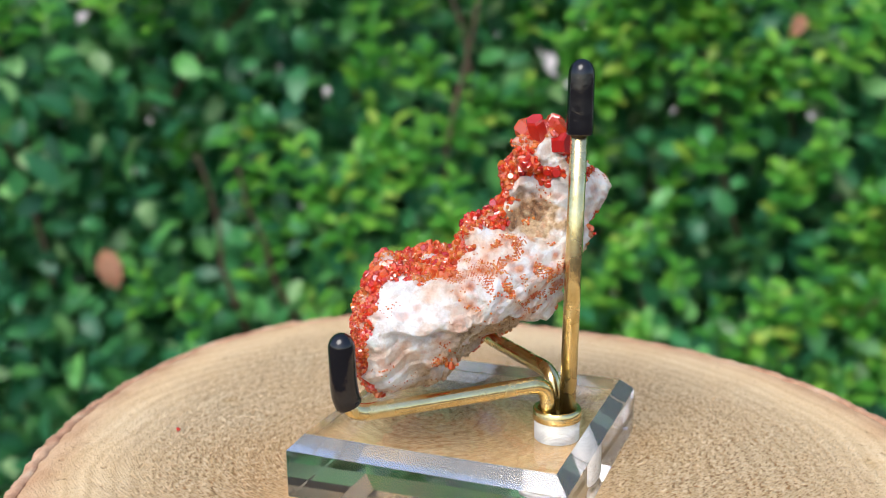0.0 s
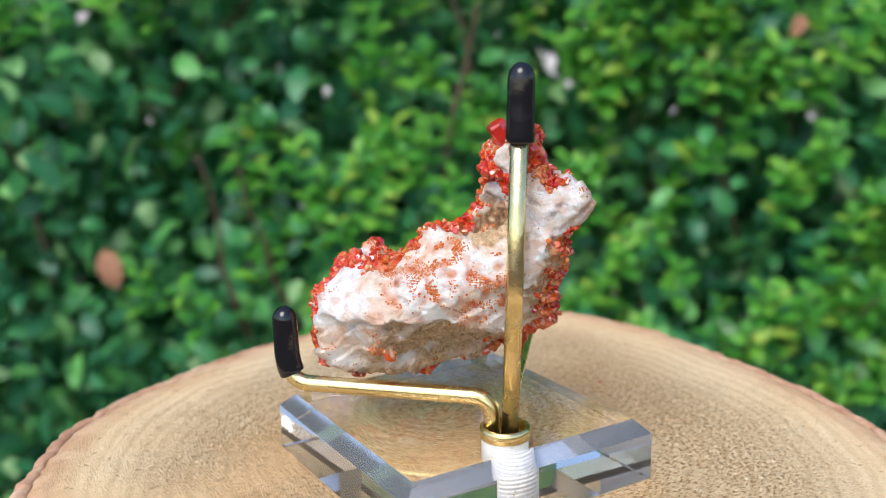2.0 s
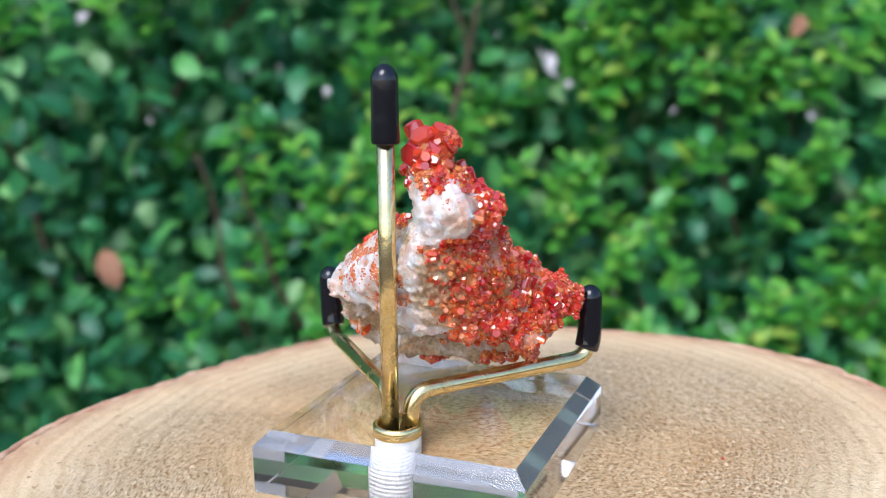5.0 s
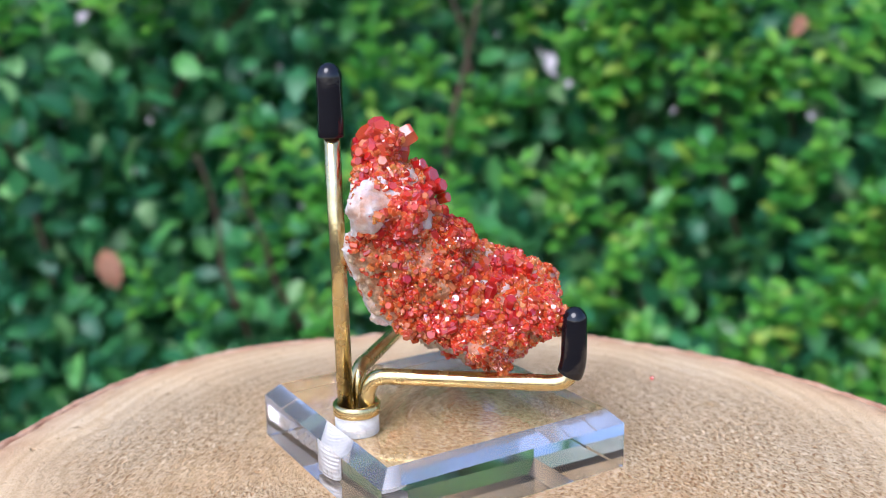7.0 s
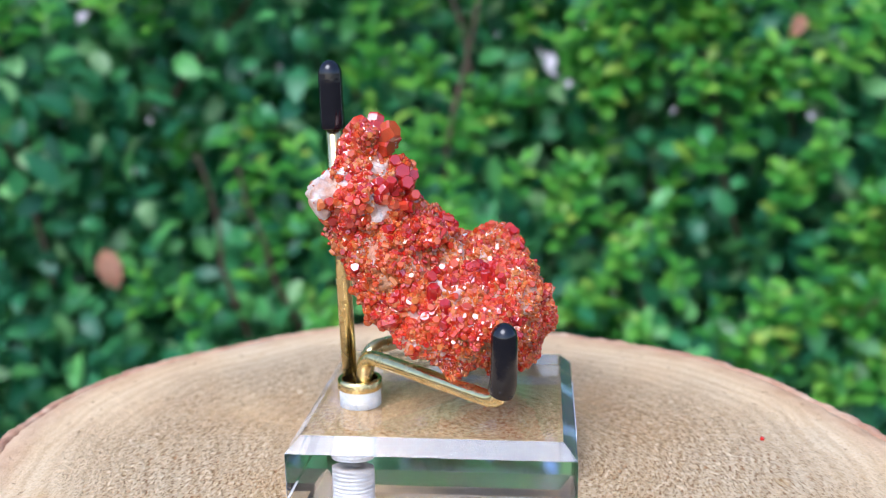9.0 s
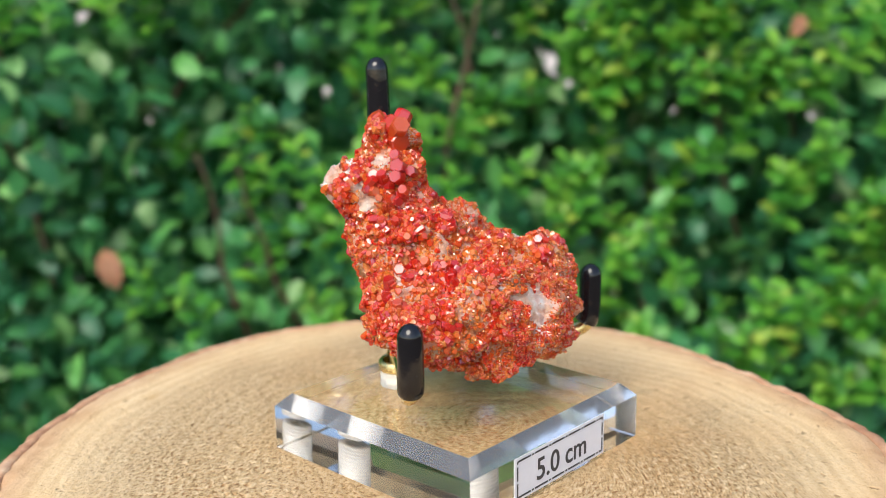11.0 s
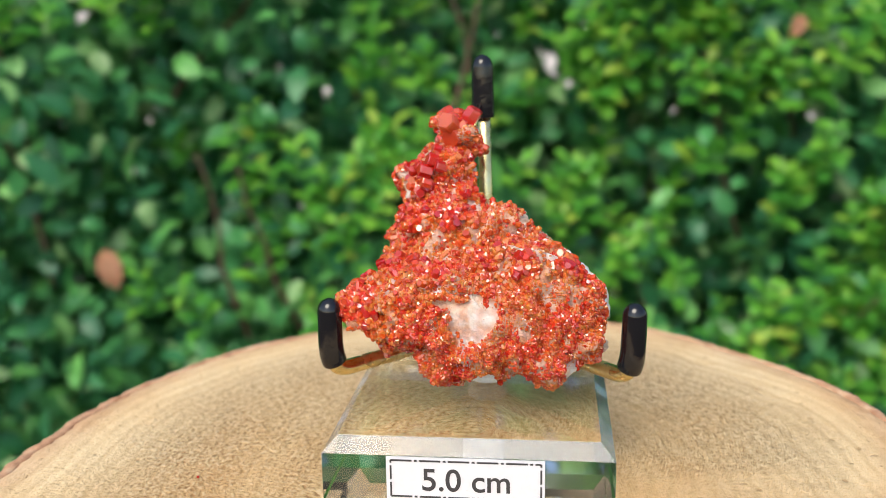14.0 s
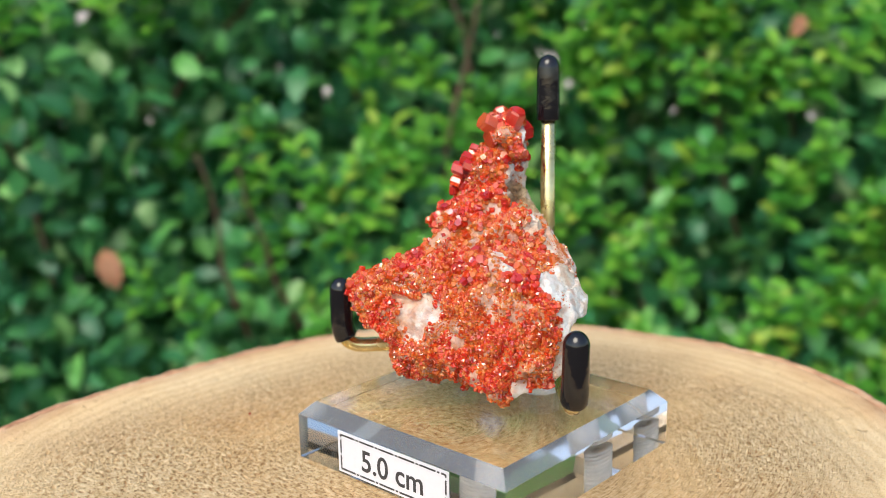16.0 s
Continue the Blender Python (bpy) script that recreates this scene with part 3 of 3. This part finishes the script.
FOOT = [(13.6, 5.9, 13.3, 7.2), (5.9, 3.1, 12.6, 9.1), (-6.0, 8.7, 12.6, 8.8), (-1.8, 5.9, 12.6, 10.5), (15.7, 0.3, 12.6, 6.0), (15.0, 3.8, 12.6, 7.3), (-7.4, 8.0, 11.9, 8.8), (-10.2, 4.5, 11.9, 9.9), (-6.0, 14.3, 10.5, 4.8), (0.3, 12.9, 10.5, 7.0), (-15.8, 5.2, 9.8, 6.7), (-6.0, 4.5, 9.8, 8.2), (-12.3, 8.7, 7.7, 5.7), (3.8, 13.6, 6.3, 3.8), (3.8, 8.0, 6.3, 5.3)]
EDGES = [(-13.7, 9.4, 4.9, 4.0), (-0.4, -13.7, 22.4, 4.0), (10.8, -1.8, 27.3, 3.4), (-4.6, 4.5, 22.4, 3.4), (-6.0, -11.6, 20.3, 3.5), (8.0, 4.5, 5.6, 3.5), (8.0, -17.2, 28.0, 3.5), (-11.6, 12.2, 6.3, 3.5), (-11.6, 9.4, 22.4, 3.1), (8.7, -15.1, 37.8, 4.0), (-15.1, -2.5, 9.8, 4.0), (-2.5, 17.1, 9.1, 3.5), (-20.7, 5.9, 7.7, 3.1), (3.8, 17.8, 11.9, 3.1), (14.3, -5.3, 26.6, 3.8), (10.1, 15.7, 16.8, 4.0), (6.6, -13.0, 44.1, 3.1), (15.7, 12.9, 13.3, 4.3), (-13.7, -2.5, 20.3, 3.7), (5.9, 10.8, 4.9, 3.4), (-6.7, -6.0, 23.1, 4.5), (16.4, -13.7, 35.0, 2.5), (22.0, 10.8, 13.3, 2.6), (6.6, -15.8, 25.2, 4.3)]


def lump_surface(lumps, cell, blend):
    """Surface nets over the smooth union of the lumps; points and quads in mm."""
    L = np.array(lumps)
    lo, hi = (L[:, :3] - L[:, 3:]).min(0) - 2, (L[:, :3] + L[:, 3:]).max(0) + 2
    n = np.ceil((hi - lo) / cell).astype(int)
    g = np.stack(np.meshgrid(*[lo[i] + cell * np.arange(n[i]) for i in range(3)], indexing="ij"), -1)
    d = np.full(g.shape[:3], 99.0)
    for x, y, z, r in lumps:
        e = np.sqrt(((g - (x, y, z)) ** 2).sum(-1)) - r
        h = np.clip(0.5 + 0.5 * (e - d) / blend, 0, 1)
        d = e * (1 - h) + d * h - blend * h * (1 - h)
    s = d < 0
    total, count = np.zeros((*(n - 1), 3)), np.zeros(n - 1)
    corner = [(a, b, c) for a in (0, 1) for b in (0, 1) for c in (0, 1)]

    def cut(arr, o):
        return arr[o[0]:n[0] - 1 + o[0], o[1]:n[1] - 1 + o[1], o[2]:n[2] - 1 + o[2]]

    for p in corner:
        for ax in range(3):
            if p[ax] == 0:
                q = tuple(1 if i == ax else p[i] for i in range(3))
                dp, dq = cut(d, p), cut(d, q)
                hit = (dp < 0) != (dq < 0)
                t = np.where(hit, dp / np.where(hit, dp - dq, 1), 0)
                place = np.zeros((*hit.shape, 3))
                place[...] = p
                place[..., ax] += t
                total += place * hit[..., None]
                count += hit
    used = count > 0
    index = np.full(used.shape, -1)
    index[used] = np.arange(used.sum())
    base = np.argwhere(used)
    pts = lo + cell * (base + total[used] / count[used][:, None])
    quads = []
    for ax in range(3):
        u, v = (ax + 1) % 3, (ax + 2) % 3
        a = [slice(0, -1) if i == ax else slice(1, -1) for i in range(3)]
        b = [slice(1, None) if i == ax else slice(1, -1) for i in range(3)]
        for flip in (False, True):
            hit = (s[tuple(a)] & ~s[tuple(b)]) if not flip else (~s[tuple(a)] & s[tuple(b)])
            c = np.argwhere(hit)
            c[:, u] += 1
            c[:, v] += 1
            def cellid(du, dv):
                k = c.copy()
                k[:, u] -= du
                k[:, v] -= dv
                return index[k[:, 0], k[:, 1], k[:, 2]]
            q = np.stack([cellid(1, 1), cellid(0, 1), cellid(0, 0), cellid(1, 0)], 1)
            quads.append(q[:, ::-1] if flip else q)
    return pts, np.concatenate(quads)


def spots(p, places):
    """How deep p (mm) lies in any of the round spots (x, y, z, radius), ragged at the rim."""
    best = 0.0
    for x, y, z, r in places:
        d = math.sqrt((p[0] - x) ** 2 + (p[1] - y) ** 2 + (p[2] - z) ** 2)
        best = max(best, min(1.0, (r * (1 + 0.45 * noise.noise(Vector(p) * 0.45)) - d) / 0.8))
    return max(0.0, best)


# bare places in the crust, dark hollows, grainy tan places
BARE = [(-0.5, 16.0, 14.0, 5.4), (3.5, 15.5, 17.0, 3.6), (15.0, -19.3, 36.0, 5.0), (12.5, -15.5, 37.0, 3.6), (17.5, -8.6, 34.0, 3.4), (11.5, -12.5, 33.0, 3.2), (19.0, 10.0, 14.5, 2.4), (-8.5, 12.5, 5.0, 2.6),
        (12.5, -9.5, 40.5, 2.0), (14.5, 15.0, 11.0, 2.2), (16.5, 1.5, 21.0, 2.0), (-21.0, 3.0, 20.0, 3.0)]
HOLLOW = [(3.0, -11.8, 33.5, 3.2), (0.5, -10.0, 32.0, 2.8), (22.5, 11.0, 10.5, 2.6), (13.5, -2.0, 21.5, 1.6), (13.4, 17.0, 13.2, 1.2)]
SANDY = [(7.0, -14.0, 26.0, 3.5), (9.0, -12.0, 20.0, 4.0), (3.0, -12.5, 31.0, 5.0), (-1.0, -10.0, 27.5, 3.0), (14.0, -8.0, 14.0, 3.0), (22.0, 10.5, 11.5, 3.2), (15.0, 0.0, 24.0, 2.5), (11.5, -16.5, 26.0, 5.4), (10.5, -15.5, 19.0, 5.4), (7.0, -15.0, 29.0, 4.0),
         (17.0, -9.0, 20.0, 3.8), (16.0, -6.0, 26.0, 3.4), (14.0, -11.0, 25.0, 3.0)]
DUSTY = [(-10.0, -7.0, 22.0, 5.0), (4.0, -14.0, 25.0, 4.5), (-5.6, -12.0, 24.0, 6.0), (2.0, -15.0, 22.0, 5.0), (-12.0, -5.0, 20.0, 4.0), (-1.0, -13.0, 18.0, 4.0), (-16.0, -4.0, 7.0, 3.0)]


def crust_share(p, nrm):
    """0 to 1: how far the red crystal crust covers the matrix at p (mm)."""
    v = Vector(p)
    lean = max(nrm[0] * 0.56 + nrm[1] * 0.82, nrm[0] * 0.9 - 0.34) + nrm[2] * 0.2
    rag = 0.28 * noise.noise(v * 0.22) + 0.22 * noise.noise(v * 0.7)
    top = 0.55 * max(0.0, min(1.0, (p[2] - 33.0) / 6.0))
    front = 0.3 * max(0.0, min(1.0, (p[1] - 4.0) / 6.0))
    s = (lean + rag + top + front + 0.20) / 0.22
    pale = max(0.0, min(1.0, (noise.noise(v * 0.26 + Vector((3, 3, 9))) - 0.14) / 0.12))
    return max(0.0, min(1.0, s)) * (1 - spots(p, BARE)) * (1 - 0.3 * pale)


def thin_share(p):
    """0 to 1: where the crust thins out to a fine orange bloom."""
    return max(0.0, min(1.0, (noise.noise(Vector(p) * 0.17 + Vector((4, 1, 8))) - 0.08) / 0.14))


def hex_crystal(rng, p, axis, r, h):
    """Points and faces of a short six-sided crystal with a bevelled end, rooted at p."""
    axis = axis.normalized()
    u = axis.orthogonal().normalized()
    u = (Matrix.Rotation(rng.uniform(0, math.pi), 3, axis) @ u)
    w = axis.cross(u)
    v = []
    for rr, hh in ((r, -0.4 * h), (r, h * 0.86), (r * 0.86, h)):
        for k in range(6):
            a = math.pi / 3 * k
            v.append(p + (u * math.cos(a) + w * math.sin(a)) * rr + axis * hh)
    f = [(i * 6 + k, i * 6 + (k + 1) % 6, i * 6 + 6 + (k + 1) % 6, i * 6 + 6 + k) for i in range(2) for k in range(6)]
    f.append((12, 13, 14, 15, 16, 17))
    return v, f


def build_specimen():
    rng = random.Random(11)
    rock = tagged(new("mineral_specimen"), "white mineral lump crusted with orange-red hexagonal crystals", "mineral")
    pts, quads = lump_surface(SPIRE + SHOULDER + FLANK + FOOT + EDGES, 0.42, 1.3)
    me = raw_mesh("matrix", (pts * MM).tolist(), quads.tolist(), MATRIX, True)
    nv = len(me.vertices)
    nrm = np.zeros(nv * 3)
    me.vertices.foreach_get("normal", nrm)
    nrm = nrm.reshape(-1, 3)
    # broken faces: each patch is pressed towards its own plane
    seeds = np.random.RandomState(3).choice(nv, 190, replace=False)
    warp = pts * (1.0, 1.0, 1.25) + 0.8 * np.sin(pts[:, [1, 2, 0]] * 0.9)
    owner = ((warp[:, None] - warp[seeds][None]) ** 2).sum(-1).argmin(1)
    for k in range(len(seeds)):
        mine = np.where(owner == k)[0]
        if len(mine) > 3:
            mean_n = nrm[mine].mean(0)
            mean_n /= np.linalg.norm(mean_n)
            high = (pts[mine] - pts[mine].mean(0)) @ mean_n
            keep = np.array([0.25 if crust_share(pts[i], nrm[i]) > 0.5 else 0.72 for i in mine])
            pts[mine] -= (high * keep)[:, None] * mean_n
    share, tan, rust, brown = np.zeros(nv), np.zeros(nv), np.zeros(nv), np.zeros(nv)
    moved = np.zeros((nv, 3))
    for i in range(nv):
        p, n = pts[i], nrm[i]
        v = Vector(p)
        c = crust_share(p, n)
        share[i] = c
        s2 = (v.z * 0.34 - v.x * 0.10 + v.y * 0.12 + 1.4 * noise.noise(v * 0.12 + Vector((7, 0, 0)))) * 0.7
        lift = (1 - c) * (0.6 * (s2 - math.floor(s2)) + 0.16 * noise.noise(v * 1.1) + 0.12 * noise.noise(v * 2.0) - 0.35)
        lift += c * (1.5 * noise.noise(v * 0.25) + 3.2 * abs(noise.noise(v * 0.31)) + 1.0 * abs(noise.noise(v * 0.8)) - 1.15)
        lift -= 1.4 * spots(p, BARE[:2])
        edge = 15.6 - 3.0 * max(0.0, min(1.0, (p[0] + 6.0) / 8.0))
        under = max(0.0, min(1.0, (edge + 1.5 * noise.noise(v * 0.3) - p[2]) / 0.8)) * (1 - c)
        lift -= 2.3 * under * max(0.0, min(1.0, (4.0 - p[1]) / 4.0)) * max(0.0, min(1.0, (p[2] - 3.0) / 2.0))
        hole = spots(p, HOLLOW)
        lift -= 0.9 * hole
        back = max(0.0, min(1.0, 0.7 - n[1] * 1.5)) * max(0.0, min(1.0, (p[0] + 20.0) / 5.0)) * max(0.0, min(1.0, (p[2] - 0.5) / 2.0))
        grain = max(spots(p, SANDY), under * back * max(0.0, min(1.0, 1.1 + 2.0 * noise.noise(v * 0.25))))
        lift += grain * (0.6 * noise.noise(v * 1.9) + 0.4 * noise.noise(v * 1.1))
        tan[i] = grain
        brown[i] = hole * max(0.0, min(1.0, 0.8 + 1.2 * noise.noise(v * 0.9)))
        stain = 0.9 * spots(p, DUSTY) * max(0.0, min(1.0, 0.35 + 1.6 * noise.noise(v * 0.55)))
        halo = 0.55 * max(0.0, min(1.0, 0.5 + 1.5 * noise.noise(v * 0.5))) if n[1] * 0.73 + n[0] * 0.68 > -0.05 else 0.0
        rust[i] = max(c * (1 - 0.2 * thin_share(p)) * max(0.0, min(1.0, 1.15 + 1.1 * noise.noise(v * 0.6))), stain, halo, max(0.0, min(0.35, 2.2 * noise.noise(v * 0.42) - 0.5)) * (1 - grain))
        moved[i] = p + n * lift
    me.vertices.foreach_set("co", (moved * MM).ravel())
    for name, values in (("tan", tan), ("rust", rust), ("brown", brown)):
        me.attributes.new(name, "FLOAT", "POINT").data.foreach_set("value", values)
    me.update()
    part("matrix", me, None, rock, "white and tan barite matrix")
    # crust of small crystals
    quads = np.array(quads)
    a, b, c3 = moved[quads[:, 0]], moved[quads[:, 1]], moved[quads[:, 2]]
    fn = np.cross(b - a, c3 - a)
    area = np.linalg.norm(fn, axis=1)
    face_n = nrm[quads].mean(1)
    mid = moved[quads].mean(1)
    cover = share[quads].mean(1)
    cell = area * 1.0
    verts, faces, big, dust_verts, dust_faces = [], [], [], [], []
    order = np.random.RandomState(5).permutation(len(quads))
    for i in order:
        p, n = Vector(mid[i]), Vector(face_n[i])
        c = cover[i]
        dust = max(0.0, 0.7 * noise.noise(p * 0.3 + Vector((9, 0, 0))) - 0.14) + 4.5 * spots(p, DUSTY) * max(0.0, 0.1 + 1.2 * noise.noise(p * 0.4))
        fine = max(0.0, min(1.0, (n.y - 0.25 * n.x + 0.1) * 1.6)) * max(0.0, min(1.0, (14.0 - p.x) / 8.0)) * max(0.0, min(1.0, (24.0 - p.z) / 6.0))
        odds = (1.05 + 0.5 * fine) * c * max(0.25, min(1.0, 0.8 + 1.5 * noise.noise(p * 0.35))) * (1 - 0.75 * max(tan[quads[i, 0]], brown[quads[i, 0]])) + 0.75 * dust * (1 - c)
        thin = thin_share(p)
        odds *= 1 - 0.3 * thin
        if rng.random() > odds * cell[i] / 0.17:
            continue
        coarse = max(0.0, noise.noise(p * 0.16 + Vector((0, 5, 0))) + 0.30) * (1 - 0.75 * fine)
        r = (0.19 + 0.36 * coarse + abs(rng.gauss(0, 0.15 - 0.08 * fine))) * (1.0 if c > 0.3 else 0.55)
        axis = n * 0.75 + Vector((rng.gauss(0, 0.6), rng.gauss(0, 0.6), rng.gauss(0, 0.6)))
        if c > 0.6 and thin < 0.4 and r > 0.58 and len(big) < 250:
            big.append((p, axis, r * 1.2))
            continue
        if c < 0.3 or rng.random() < 0.8 * thin:
            v, f = hex_crystal(rng, p, axis, r * 0.62, r * 0.7)
            base = len(dust_verts)
            dust_verts.extend([tuple(q * MM) for q in v])
            dust_faces.extend([tuple(base + k for k in q) for q in f])
            continue
        v, f = hex_crystal(rng, p, axis, r, r * rng.uniform(0.9, 2.0))
        base = len(verts)
        verts.extend([tuple(q * MM) for q in v])
        faces.extend([tuple(base + k for k in q) for q in f])
    tagged(part("crystal_crust", raw_mesh("crystal_crust", verts, faces, CRYSTAL_MANY), None, rock), "crust of tiny orange-red crystals", kind="stuff")
    tagged(part("crystal_dust", raw_mesh("crystal_dust", dust_verts, dust_faces, CRYSTAL_DUST), None, rock), "dusting of tiny orange crystals", kind="stuff")
    # single larger crystals, and the cluster at the summit
    summit = Vector((6.8, -12.7, 44.2))
    for k in range(16):
        d = Vector((rng.gauss(0, 1), rng.gauss(0, 1), rng.gauss(0.5, 0.8))).normalized()
        big.append((summit + Vector((d.x * 2.6, d.y * 2.4, d.z * 2.0)), d + Vector((0, 0, 0.2)), rng.uniform(1.2, 2.2)))
    for x, y, z, r in ((10.5, -6.0, 39.0, 1.5), (11.6, -5.0, 37.2, 1.3), (10.0, -7.4, 41.0, 1.1), (11.2, -3.6, 35.0, 1.0), (8.4, -4.6, 38.0, 1.1)):
        big.append((Vector((x, y, z)), Vector((0.9, 0.5, 0.35)), r))
    for x, y, z in ((14.5, -8.5, 36.0), (12.0, -6.0, 33.0), (14.8, -5.5, 29.5), (16.0, 2.5, 19.0), (10.0, 8.0, 21.0), (20.0, 7.0, 15.5)):
        near = np.argsort(((moved - np.array((x, y, z))) ** 2).sum(1))[:260]
        for k in rng.sample(list(near), 7):
            n = Vector(nrm[k])
            big.append((Vector(moved[k]) + n * 0.2, n + Vector((rng.gauss(0, 0.4), rng.gauss(0, 0.4), rng.gauss(0.1, 0.4))), rng.uniform(0.7, 1.15)))
    ref = [raw_mesh("crystal", *hex_crystal(random.Random(k), Vector((0, 0, 0)), Vector((0, 0, 1)), 1.0 * MM, t * MM), CRYSTAL_ONE) for k, t in enumerate((1.0, 1.4, 1.9))]
    for p, axis, r in big:
        ob = part("crystal", ref[rng.randrange(3)], None, rock)
        turn = axis.to_track_quat("Z", "Y").to_matrix().to_4x4() @ Matrix.Rotation(rng.uniform(0, 1), 4, "Z")
        ob.matrix_basis = Matrix.Translation(p * MM) @ turn @ Matrix.Scale(r, 4)
    return rock


build_ground()
build_backdrop()
build_post()
build_hedge()
LOG = build_log()
STAND = build_stand()
ROCK = build_specimen()


def motions():
    """The log slice turns, and what stands on it turns with it."""
    for thing, at in ((LOG, LOG_AT), (STAND, STAND_AT), (ROCK, ROCK_AT)):
        walk(thing, [(t, pose(0, 0, 0, 0, 0, a) @ at) for t, a in enumerate(TURN)])


motions()
